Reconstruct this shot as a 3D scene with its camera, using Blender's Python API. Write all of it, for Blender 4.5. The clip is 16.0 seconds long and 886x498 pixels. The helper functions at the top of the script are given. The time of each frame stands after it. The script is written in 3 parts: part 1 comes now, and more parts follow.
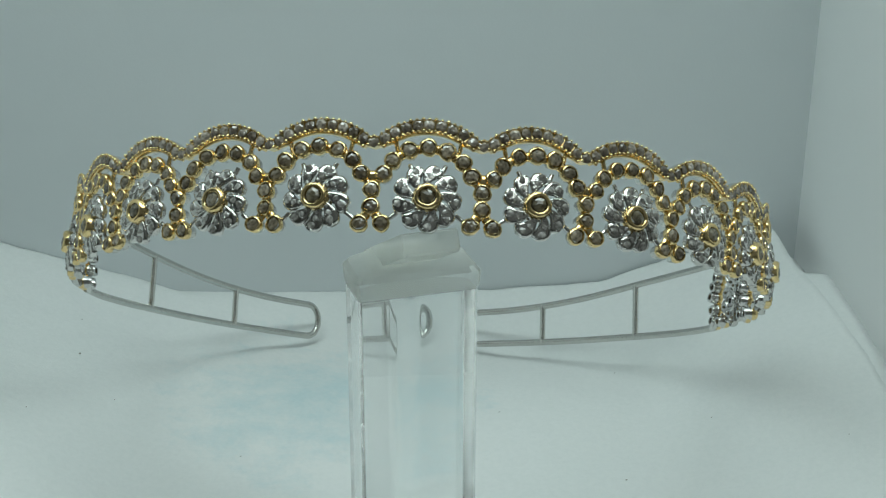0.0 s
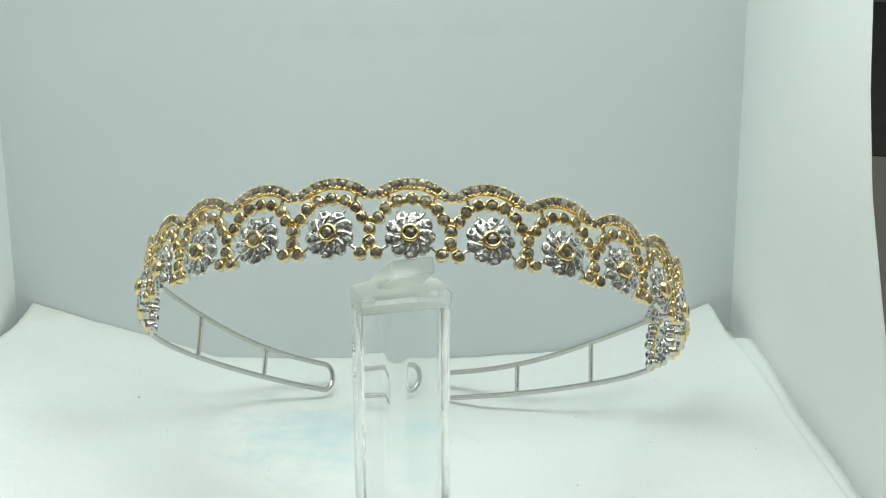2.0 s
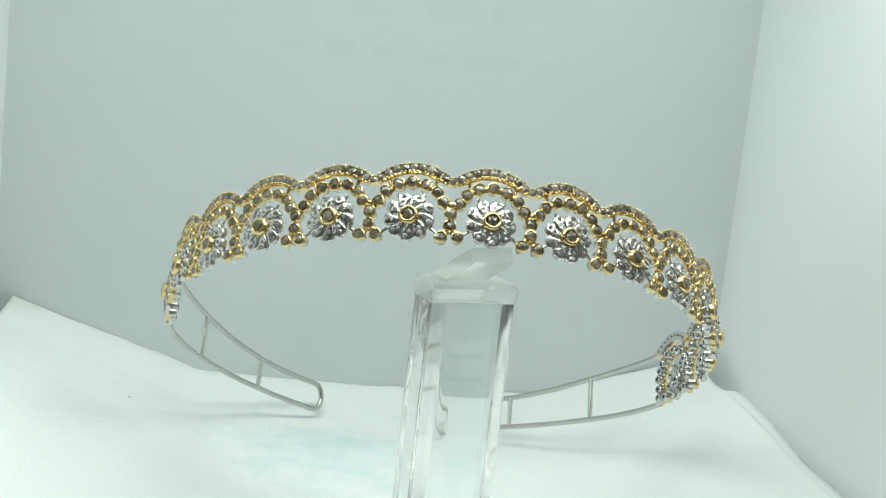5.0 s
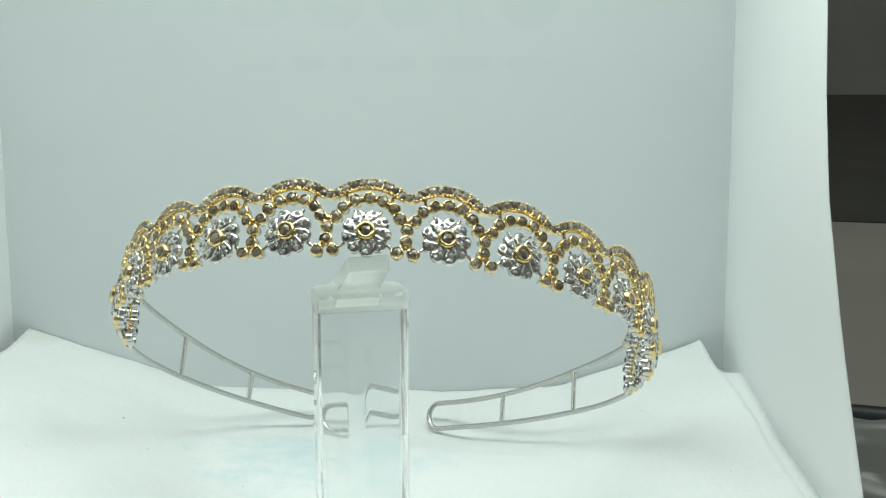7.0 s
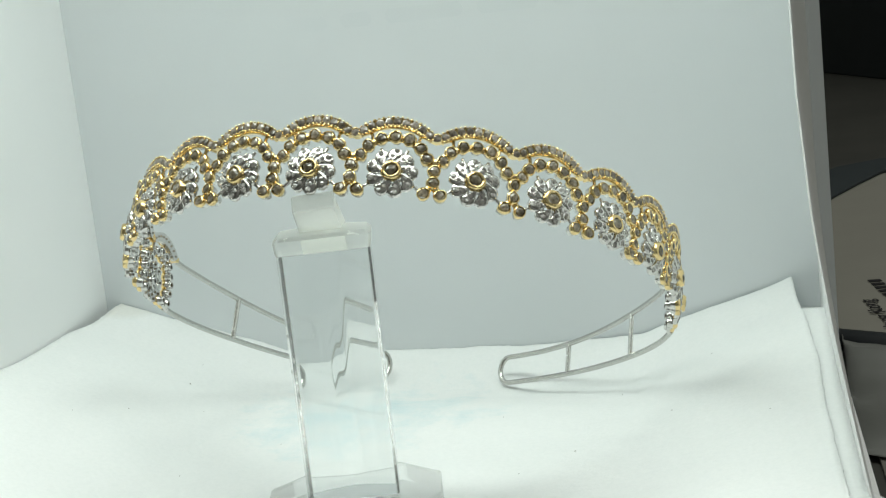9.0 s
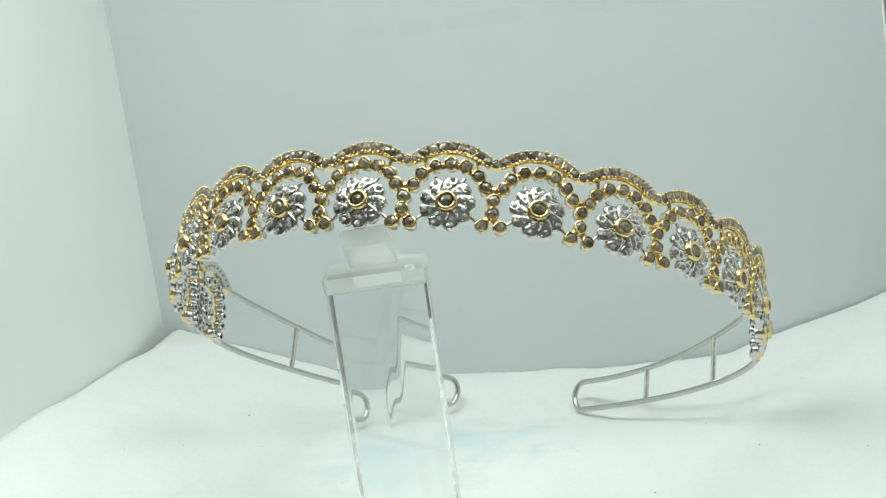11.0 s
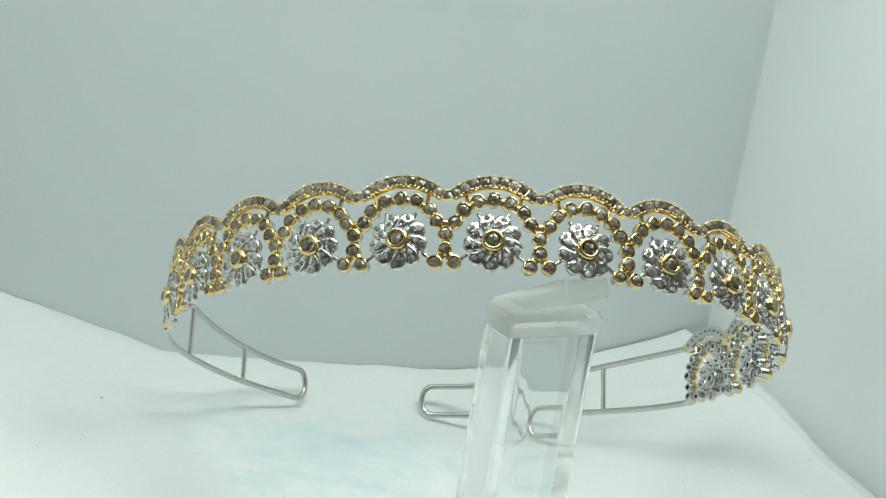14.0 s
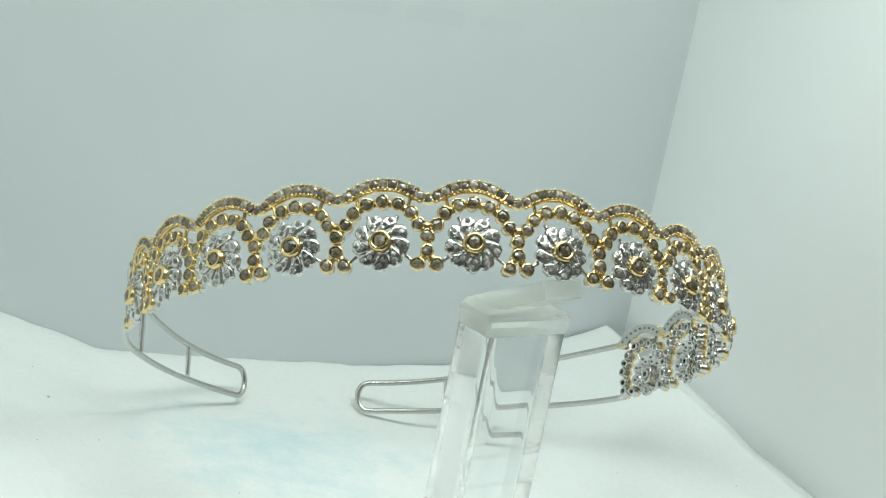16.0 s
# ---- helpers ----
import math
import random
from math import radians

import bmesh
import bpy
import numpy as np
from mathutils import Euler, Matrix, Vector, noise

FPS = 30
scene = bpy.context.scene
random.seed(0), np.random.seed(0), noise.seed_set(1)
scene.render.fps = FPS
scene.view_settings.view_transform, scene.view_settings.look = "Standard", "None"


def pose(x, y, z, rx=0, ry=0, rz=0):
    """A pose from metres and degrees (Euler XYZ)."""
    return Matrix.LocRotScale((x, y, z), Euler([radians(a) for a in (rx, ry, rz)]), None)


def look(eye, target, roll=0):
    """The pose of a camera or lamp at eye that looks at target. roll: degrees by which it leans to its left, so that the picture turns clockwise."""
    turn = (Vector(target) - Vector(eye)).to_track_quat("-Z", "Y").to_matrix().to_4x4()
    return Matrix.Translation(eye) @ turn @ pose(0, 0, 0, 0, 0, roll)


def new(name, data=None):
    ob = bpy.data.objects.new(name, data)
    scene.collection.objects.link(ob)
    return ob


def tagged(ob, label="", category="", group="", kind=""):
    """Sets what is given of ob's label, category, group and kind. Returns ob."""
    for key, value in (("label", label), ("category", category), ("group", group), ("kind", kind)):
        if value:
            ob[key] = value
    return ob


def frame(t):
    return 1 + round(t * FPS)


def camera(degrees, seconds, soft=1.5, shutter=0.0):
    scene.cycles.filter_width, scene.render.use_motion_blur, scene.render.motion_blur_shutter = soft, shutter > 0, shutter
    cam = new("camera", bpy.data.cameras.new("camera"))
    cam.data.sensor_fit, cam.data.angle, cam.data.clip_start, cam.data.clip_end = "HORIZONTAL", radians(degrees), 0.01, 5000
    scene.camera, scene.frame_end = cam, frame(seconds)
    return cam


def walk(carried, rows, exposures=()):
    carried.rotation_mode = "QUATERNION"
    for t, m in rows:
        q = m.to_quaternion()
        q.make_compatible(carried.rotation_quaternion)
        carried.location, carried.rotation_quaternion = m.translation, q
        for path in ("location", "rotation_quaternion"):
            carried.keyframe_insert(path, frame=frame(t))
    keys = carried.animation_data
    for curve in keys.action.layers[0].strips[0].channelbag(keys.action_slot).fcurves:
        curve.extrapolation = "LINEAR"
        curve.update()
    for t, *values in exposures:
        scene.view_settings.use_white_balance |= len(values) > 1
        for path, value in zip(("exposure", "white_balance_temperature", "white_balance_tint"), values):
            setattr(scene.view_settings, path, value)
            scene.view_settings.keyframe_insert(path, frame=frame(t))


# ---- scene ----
cam = camera(35.431, 16.0, soft=1.25)
PATH = [
    (0, (-0.01145, -0.18510, 0.16696), (0.00619, 0.04561, 0.07229), 0.129),
    (0.5, (-0.01358, -0.20753, 0.17424), (0.00182, 0.02596, 0.08623), -0.202),
    (1, (-0.01821, -0.22618, 0.17602), (-0.00479, 0.00944, 0.09355), 0.189),
    (1.5, (-0.01495, -0.24559, 0.17265), (-0.00023, -0.00635, 0.10162), 0.437),
    (2, (-0.00875, -0.26125, 0.16665), (0.00560, -0.02039, 0.10125), -0.274),
    (2.5, (-0.00323, -0.27194, 0.16273), (0.00979, -0.02996, 0.10124), -1.803),
    (3, (-0.00704, -0.28321, 0.15557), (-0.00091, -0.04002, 0.09793), -1.251),
    (3.2, (-0.00864, -0.28524, 0.15517), (-0.00209, -0.04162, 0.09942), -0.611),
    (5.3, (-0.05854, -0.25826, 0.13892), (-0.01129, -0.01617, 0.09815), 6.166),
    (5.5, (-0.05748, -0.26265, 0.14012), (-0.00999, -0.02035, 0.10098), 5.807),
    (6, (-0.04385, -0.26818, 0.14216), (-0.00560, -0.02441, 0.10203), 3.934),
    (6.5, (-0.01826, -0.26934, 0.14527), (0.00380, -0.02424, 0.10119), 1.361),
    (7, (0.01205, -0.26945, 0.14737), (0.01529, -0.02401, 0.09995), -0.140),
    (7.5, (0.03238, -0.26527, 0.14374), (0.01467, -0.02087, 0.09423), -1.431),
    (8, (0.05065, -0.26149, 0.13768), (0.02225, -0.01784, 0.08943), -2.641),
    (8.5, (0.06884, -0.25821, 0.13343), (0.03037, -0.01552, 0.08734), -4.334),
    (8.7, (0.07594, -0.25692, 0.13064), (0.03122, -0.01522, 0.08504), -5.217),
    (10.8, (0.08988, -0.23181, 0.12648), (0.01888, 0.00375, 0.08210), -8.844),
    (11, (0.08076, -0.23131, 0.13352), (0.01333, 0.00505, 0.08784), -8.214),
    (11.5, (0.04353, -0.22921, 0.14776), (-0.00894, 0.01021, 0.09851), -5.485),
    (12, (-0.00117, -0.21925, 0.15365), (-0.02833, 0.02292, 0.09783), -1.679),
    (12.5, (-0.03684, -0.19894, 0.14931), (-0.03127, 0.04259, 0.08504), 2.066),
    (13, (-0.06744, -0.19682, 0.15091), (-0.03012, 0.04128, 0.08445), 5.375),
    (13.5, (-0.08971, -0.20140, 0.15394), (-0.02935, 0.03220, 0.08846), 7.853),
    (14, (-0.09569, -0.20676, 0.15591), (-0.01773, 0.02179, 0.09123), 8.894),
    (14.5, (-0.10164, -0.20396, 0.15338), (-0.01596, 0.02220, 0.09007), 9.421),
    (15, (-0.10538, -0.20293, 0.15560), (-0.01556, 0.02269, 0.09620), 9.596),
    (15.5, (-0.11145, -0.20311, 0.15540), (-0.01648, 0.02032, 0.09571), 9.982),
    (16, (-0.11933, -0.20461, 0.15545), (-0.01586, 0.01450, 0.09393), 10.808),
]
# the clip's camera settles its exposure and white balance in the first seconds
EXPOSURES = [(0, -0.72, 6120, 5), (0.5, -0.44, 6130, 5), (1, -0.14, 6230, 7), (1.5, -0.07, 6420, 7), (2.5, 0.04, 6600, 10), (5.5, 0.05, 6450, 8),
             (7.5, 0.05, 6450, 8), (8.5, 0.07, 6620, 11), (11, 0.07, 6550, 10), (12, -0.05, 6490, 9), (13, -0.14, 6450, 8), (14, -0.09, 6450, 8), (15, 0.01, 6450, 8), (16, 0.01, 6450, 8)]
walk(cam, [(t, look(eye, target, roll)) for t, eye, target, roll in PATH], EXPOSURES)

# ---- light ----
MM = 0.001
world = bpy.data.worlds.new("room_air")
scene.world = world
world.use_nodes = True
world.node_tree.nodes["Background"].inputs[0].default_value = (0.62, 0.70, 0.68, 1)
world.node_tree.nodes["Background"].inputs[1].default_value = 0.10


def area_lamp(name, m, sx, sy, power, colour, spread=180):
    data = bpy.data.lights.new(name, "AREA")
    data.shape, data.size, data.size_y, data.energy, data.color, data.spread = "RECTANGLE", sx, sy, power, colour, radians(spread)
    ob = new(name, data)
    ob.matrix_world = m
    return ob


LED = (0.875, 1.0, 0.94)
area_lamp("led_strip_lamp", pose(-0.004, 0.006, 0.248), 0.202, 0.036, 0.248, LED, 160)
area_lamp("room_ceiling_lamp", pose(0.5, -0.3, 1.88), 1.2, 1.2, 15.0, (0.95, 1.0, 0.94))
area_lamp("led_strip_rear_lamp", pose(-0.004, 0.085, 0.248), 0.16, 0.012, 0.010, LED)


# ---- materials ----
def material(name):
    m = bpy.data.materials.new(name)
    m.use_nodes = True
    return m, m.node_tree.nodes, m.node_tree.links, m.node_tree.nodes["Principled BSDF"]


def noise_node(nodes, links, scale, detail=4.0, rough=0.6):
    co = nodes.new("ShaderNodeTexCoord")
    tex = nodes.new("ShaderNodeTexNoise")
    tex.inputs["Scale"].default_value, tex.inputs["Detail"].default_value = scale, detail
    tex.inputs["Roughness"].default_value = rough
    links.new(co.outputs["Object"], tex.inputs["Vector"])
    return tex


def ramp(nodes, links, source, stops):
    r = nodes.new("ShaderNodeValToRGB")
    while len(r.color_ramp.elements) < len(stops):
        r.color_ramp.elements.new(0.5)
    for e, (at, colour) in zip(r.color_ramp.elements, stops):
        e.position, e.color = at, (*colour, 1)
    links.new(source, r.inputs[0])
    return r


def bump(nodes, links, source, bsdf, strength, distance):
    b = nodes.new("ShaderNodeBump")
    b.inputs["Strength"].default_value, b.inputs["Distance"].default_value = strength, distance
    links.new(source, b.inputs["Height"])
    links.new(b.outputs[0], bsdf.inputs["Normal"])


def make_plastic(name, low, high, rough):
    m, nodes, links, bsdf = material(name)
    big = noise_node(nodes, links, 14, 3)
    c = ramp(nodes, links, big.outputs[0], [(0.3, low), (0.7, high)])
    links.new(c.outputs[0], bsdf.inputs["Base Color"])
    bsdf.inputs["Roughness"].default_value = rough
    fine = noise_node(nodes, links, 1800, 2)
    bump(nodes, links, fine.outputs[0], bsdf, 0.12, 0.0002)
    return m


def make_metal(name, colour, rough, wear, relief=0.25):
    m, nodes, links, bsdf = material(name)
    bsdf.inputs["Metallic"].default_value = 1
    tex = noise_node(nodes, links, 900, 3)
    c = ramp(nodes, links, tex.outputs[0], [(0.3, [v * wear for v in colour]), (0.65, colour)])
    links.new(c.outputs[0], bsdf.inputs["Base Color"])
    r = nodes.new("ShaderNodeMapRange")
    r.inputs["To Min"].default_value, r.inputs["To Max"].default_value = rough * 0.7, rough * 1.5
    links.new(tex.outputs[0], r.inputs[0])
    links.new(r.outputs[0], bsdf.inputs["Roughness"])
    bump(nodes, links, tex.outputs[0], bsdf, relief, 0.00015)
    return m


def make_stone(name, tones, rough):
    m, nodes, links, bsdf = material(name)
    info = nodes.new("ShaderNodeObjectInfo")
    c = ramp(nodes, links, info.outputs["Random"], tones)
    inner = noise_node(nodes, links, 1600, 2)
    mix = nodes.new("ShaderNodeMix")
    mix.data_type, mix.blend_type = "RGBA", "MULTIPLY"
    shade = ramp(nodes, links, inner.outputs[0], [(0.35, (0.45, 0.45, 0.45)), (0.7, (1.25, 1.25, 1.25))])
    mix.inputs["Factor"].default_value = 1
    links.new(c.outputs[0], mix.inputs["A"])
    links.new(shade.outputs[0], mix.inputs["B"])
    links.new(mix.outputs["Result"], bsdf.inputs["Base Color"])
    bsdf.inputs["Roughness"].default_value = rough
    bsdf.inputs["IOR"].default_value = 1.8
    return m


GOLD = make_metal("yellow_gold", (0.92, 0.715, 0.36), 0.18, 0.80, 0.60)
SILVER = make_metal("rhodium_silver", (0.74, 0.725, 0.70), 0.18, 0.80, 0.70)
STEEL = make_metal("polished_wire", (0.60, 0.59, 0.56), 0.20, 0.92, 0.08)
BRUSHED = make_metal("bright_rung", (0.78, 0.76, 0.73), 0.20, 0.86, 0.30)
BROWN = make_stone("champagne_stone", [(0.0, (0.12, 0.093, 0.06)), (0.5, (0.215, 0.175, 0.12)), (1.0, (0.38, 0.32, 0.235))], 0.18)
GREY = make_stone("grey_stone", [(0.0, (0.22, 0.205, 0.185)), (0.6, (0.37, 0.35, 0.32)), (1.0, (0.62, 0.60, 0.57))], 0.08)
SMOKY = make_stone("smoky_stone", [(0.0, (0.15, 0.12, 0.09)), (0.5, (0.28, 0.235, 0.185)), (1.0, (0.52, 0.46, 0.39))], 0.16)
DEEP = make_stone("dark_olive_stone", [(0.0, (0.10, 0.082, 0.05)), (0.6, (0.19, 0.162, 0.108)), (1.0, (0.30, 0.262, 0.195))], 0.16)
WALL = make_plastic("white_box_panel", (0.91, 0.92, 0.92), (0.93, 0.935, 0.935), 0.55)
# back panel colour greyed below WALL to offset the lamp's hot spot there
BACKING = make_plastic("toned_down_back_panel", (0.655, 0.685, 0.70), (0.685, 0.71, 0.725), 0.5)
DARK = make_plastic("black_rubber", (0.018, 0.022, 0.025), (0.03, 0.034, 0.037), 0.45)
TABLE = make_plastic("dark_bench", (0.052, 0.052, 0.046), (0.070, 0.069, 0.061), 0.6)
CARD = make_plastic("grey_card", (0.27, 0.26, 0.225), (0.31, 0.30, 0.26), 0.7)
MAT = make_plastic("grey_mat", (0.17, 0.165, 0.14), (0.20, 0.19, 0.165), 0.75)
BAG = make_plastic("plastic_film", (0.17, 0.175, 0.165), (0.27, 0.275, 0.26), 0.3)
ROOM = make_plastic("room_paint", (0.30, 0.30, 0.275), (0.35, 0.35, 0.32), 0.8)
TEAL = make_plastic("dark_teal_board", (0.026, 0.036, 0.041), (0.036, 0.047, 0.052), 0.7)
# made paler than ROOM only to brighten reflections in the metal
FILL_WALL = make_plastic("unseen_fill_wall", (0.58, 0.585, 0.56), (0.64, 0.645, 0.62), 0.8)
INK = make_plastic("black_ink", (0.012, 0.012, 0.014), (0.02, 0.02, 0.022), 0.6)
PALE = make_plastic("pale_print", (0.640, 0.672, 0.688), (0.670, 0.698, 0.714), 0.5)
SPECK = make_plastic("dust", (0.22, 0.20, 0.18), (0.36, 0.33, 0.30), 0.9)


def make_cloth():
    m, nodes, links, bsdf = material("white_cotton")
    big = noise_node(nodes, links, 22, 5)
    c = ramp(nodes, links, big.outputs[0], [(0.3, (0.90, 0.91, 0.905)), (0.7, (0.93, 0.935, 0.93))])
    co = nodes.new("ShaderNodeTexCoord")
    # faded blue stain in the cloth
    ball = nodes.new("ShaderNodeVectorMath")
    ball.operation = "DISTANCE"
    ball.inputs[1].default_value = (-0.017, 0.078, 0.028)
    wobble = noise_node(nodes, links, 75, 9, 0.72)
    add = nodes.new("ShaderNodeMath")
    add.operation = "MULTIPLY_ADD"
    links.new(co.outputs["Object"], ball.inputs[0])
    links.new(wobble.outputs[0], add.inputs[0])
    add.inputs[1].default_value = 0.11
    links.new(ball.outputs["Value"], add.inputs[2])
    near = ramp(nodes, links, add.outputs[0], [(0.050, (0.60, 0.60, 0.60)), (0.088, (0, 0, 0))])
    mix = nodes.new("ShaderNodeMix")
    mix.data_type = "RGBA"
    links.new(near.outputs[0], mix.inputs["Factor"])
    links.new(c.outputs[0], mix.inputs["A"])
    mix.inputs["B"].default_value = (0.58, 0.77, 0.82, 1)
    bsdf.inputs["Roughness"].default_value = 0.9
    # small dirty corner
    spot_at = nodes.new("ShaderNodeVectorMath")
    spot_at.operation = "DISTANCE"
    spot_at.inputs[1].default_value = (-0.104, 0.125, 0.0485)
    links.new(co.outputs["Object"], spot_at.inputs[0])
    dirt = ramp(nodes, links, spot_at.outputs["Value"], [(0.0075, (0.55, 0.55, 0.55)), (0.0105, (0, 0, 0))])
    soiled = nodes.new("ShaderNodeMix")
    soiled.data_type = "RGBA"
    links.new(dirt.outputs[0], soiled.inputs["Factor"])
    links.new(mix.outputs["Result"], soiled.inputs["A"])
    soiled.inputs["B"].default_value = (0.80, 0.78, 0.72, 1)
    # fibres: fine mottling and felted relief
    fibre = noise_node(nodes, links, 900, 4, 0.75)
    tone = ramp(nodes, links, fibre.outputs[0], [(0.30, (0.955, 0.96, 0.96)), (0.62, (1, 1, 1))])
    tint = nodes.new("ShaderNodeMix")
    tint.data_type, tint.blend_type = "RGBA", "MULTIPLY"
    tint.inputs["Factor"].default_value = 1
    links.new(soiled.outputs["Result"], tint.inputs["A"])
    links.new(tone.outputs[0], tint.inputs["B"])
    links.new(tint.outputs["Result"], bsdf.inputs["Base Color"])
    felt = noise_node(nodes, links, 520, 6, 0.72)
    bump(nodes, links, felt.outputs[0], bsdf, 0.35, 0.0006)
    return m


def make_acrylic(name, rough, tint):
    m, nodes, links, bsdf = material(name)
    bsdf.inputs["Base Color"].default_value = (*tint, 1)
    bsdf.inputs["Transmission Weight"].default_value = 1
    bsdf.inputs["IOR"].default_value = 1.49
    tex = noise_node(nodes, links, 350, 3)
    r = nodes.new("ShaderNodeMapRange")
    r.inputs["To Min"].default_value, r.inputs["To Max"].default_value = rough * 0.6, rough * 1.4
    links.new(tex.outputs[0], r.inputs[0])
    links.new(r.outputs[0], bsdf.inputs["Roughness"])
    return m


def make_clear(name, share):
    """Clear acrylic: a share of the light goes straight through."""
    m = make_acrylic(name, 0.02, (0.97, 0.985, 0.98))
    nodes, links = m.node_tree.nodes, m.node_tree.links
    clear = nodes.new("ShaderNodeBsdfTransparent")
    mix = nodes.new("ShaderNodeMixShader")
    mix.inputs[0].default_value = share
    links.new(nodes["Principled BSDF"].outputs[0], mix.inputs[1])
    links.new(clear.outputs[0], mix.inputs[2])
    links.new(mix.outputs[0], nodes["Material Output"].inputs["Surface"])
    return m


def make_frost():
    m, nodes, links, bsdf = material("sawn_acrylic")
    tex = noise_node(nodes, links, 500, 4)
    c = ramp(nodes, links, tex.outputs[0], [(0.3, (0.95, 0.935, 0.90)), (0.7, (0.985, 0.97, 0.945))])
    links.new(c.outputs[0], bsdf.inputs["Base Color"])
    bsdf.inputs["Roughness"].default_value = 0.35
    bump(nodes, links, tex.outputs[0], bsdf, 0.15, 0.0003)
    milk = nodes.new("ShaderNodeBsdfTransparent")
    milk.inputs["Color"].default_value = (0.97, 0.985, 0.97, 1)
    mix = nodes.new("ShaderNodeMixShader")
    mix.inputs[0].default_value = 0.60
    through_light = nodes.new("ShaderNodeBsdfTranslucent")
    links.new(c.outputs[0], through_light.inputs["Color"])
    half = nodes.new("ShaderNodeMixShader")
    half.inputs[0].default_value = 0.76
    links.new(bsdf.outputs[0], half.inputs[1])
    links.new(through_light.outputs[0], half.inputs[2])
    links.new(half.outputs[0], mix.inputs[1])
    links.new(milk.outputs[0], mix.inputs[2])
    links.new(mix.outputs[0], nodes["Material Output"].inputs["Surface"])
    return m


CLOTH = make_cloth()
ACRYLIC = make_clear("clear_acrylic", 0.11)
FROST = make_frost()
FOOT = make_clear("thin_acrylic", 0.6)


# ---- building helpers ----
def mesh_of(name, bm, *mats, smooth=True, angle=40):
    bmesh.ops.recalc_face_normals(bm, faces=bm.faces[:])
    for f in bm.faces:
        f.smooth = smooth
    if smooth:
        for e in bm.edges:
            if len(e.link_faces) == 2 and e.calc_face_angle(0) > radians(angle):
                e.smooth = False
    me = bpy.data.meshes.new(name)
    bm.to_mesh(me)
    bm.free()
    for m in mats:
        me.materials.append(m)
    return me


def part(name, me, parent, m=None, label=""):
    ob = new(name, me)
    ob.parent = parent
    if m is not None:
        ob.matrix_basis = m
    if label:
        ob["label"] = label
    return ob


def prism(bm, outline, z0, z1, slot=0):
    low = [bm.verts.new((x, y, z0)) for x, y in outline]
    top = [bm.verts.new((x, y, z1)) for x, y in outline]
    n = len(outline)
    faces = [bm.faces.new(low[::-1]), bm.faces.new(top)]
    faces += [bm.faces.new((low[i], low[(i + 1) % n], top[(i + 1) % n], top[i])) for i in range(n)]
    for f in faces:
        f.material_index = slot
    return faces


def cut_rect(x0, x1, y0, y1, c):
    return [(x0 + c, y0), (x1 - c, y0), (x1, y0 + c), (x1, y1 - c), (x1 - c, y1), (x0 + c, y1), (x0, y1 - c), (x0, y0 + c)]


def lathe(bm, profile, steps, slots=None):
    """Spins (radius, z) rows round z; a radius of 0 closes the shape."""
    rings = []
    for r, z in profile:
        if r == 0:
            rings.append([bm.verts.new((0, 0, z))])
        else:
            rings.append([bm.verts.new((r * math.cos(2 * math.pi * k / steps), r * math.sin(2 * math.pi * k / steps), z)) for k in range(steps)])
    for n, (a, b) in enumerate(zip(rings, rings[1:])):
        for k in range(steps):
            j = (k + 1) % steps
            vs = [a[k % len(a)], a[j % len(a)], b[j % len(b)], b[k % len(b)]]
            vs = list(dict.fromkeys(vs))
            if len(vs) > 2:
                f = bm.faces.new(vs)
                f.material_index = slots[n] if slots else 0


def tube(bm, points, ups, rx, ry, steps=8, closed=False, slot=0):
    """A tube along points; ups gives the direction of its ry axis at each."""
    rings = []
    n = len(points)
    for i, (p, u) in enumerate(zip(points, ups)):
        a = points[(i - 1) % n] if closed or i else p
        b = points[(i + 1) % n] if closed or i < n - 1 else p
        ahead = (b - a).normalized()
        side = ahead.cross(u).normalized()
        up = side.cross(ahead)
        rings.append([bm.verts.new(p + side * rx * math.cos(2 * math.pi * k / steps) + up * ry * math.sin(2 * math.pi * k / steps)) for k in range(steps)])
    for i in range(n if closed else n - 1):
        a, b = rings[i], rings[(i + 1) % n]
        for k in range(steps):
            f = bm.faces.new((a[k], a[(k + 1) % steps], b[(k + 1) % steps], b[k]))
            f.material_index = slot
    if not closed:
        for ring in (rings[0], rings[-1]):
            bm.faces.new(ring).material_index = slot


def bead(bm, at, r, slot=0, rings=4, steps=7):
    made = bmesh.ops.create_uvsphere(bm, u_segments=steps, v_segments=rings, radius=r, matrix=Matrix.Translation(at))
    for v in made["verts"]:
        for f in v.link_faces:
            f.material_index = slot


def smoothstep(a, b, x):
    t = min(1, max(0, (x - a) / (b - a)))
    return t * t * (3 - 2 * t)


# ---- the light box ----
def box_mesh(name, x0, x1, y0, y1, z0, z1, mat, bevel=0.0):
    bm = bmesh.new()
    prism(bm, [(x0, y0), (x1, y0), (x1, y1), (x0, y1)], z0, z1)
    if bevel:
        bmesh.ops.bevel(bm, geom=bm.edges[:], offset=bevel, segments=2, affect="EDGES")
    return mesh_of(name, bm, mat)


def front_edge(z):
    """How far forward the cut front of a side panel reaches at a height."""
    return float(np.interp(z, (0.030, 0.045, 0.0645, 0.084, 0.1045, 0.125, 0.25), (-0.017, -0.0135, -0.0112, -0.0066, 0.0006, 0.006, 0.022)))


def flare(z):
    """How far the soft front edge bows outward towards its foot."""
    return float(np.interp(z, (0.030, 0.039, 0.057, 0.0645, 0.074, 0.084, 0.105), (0.0085, 0.0070, 0.0042, 0.0031, 0.0020, 0.0010, 0.0)))


def panel_x(x_back, x_front, out, y, z):
    t = min(1.1, (0.1262 - y) / (0.1262 - front_edge(z)))
    return x_back + (x_front + out * flare(z) - x_back) * t


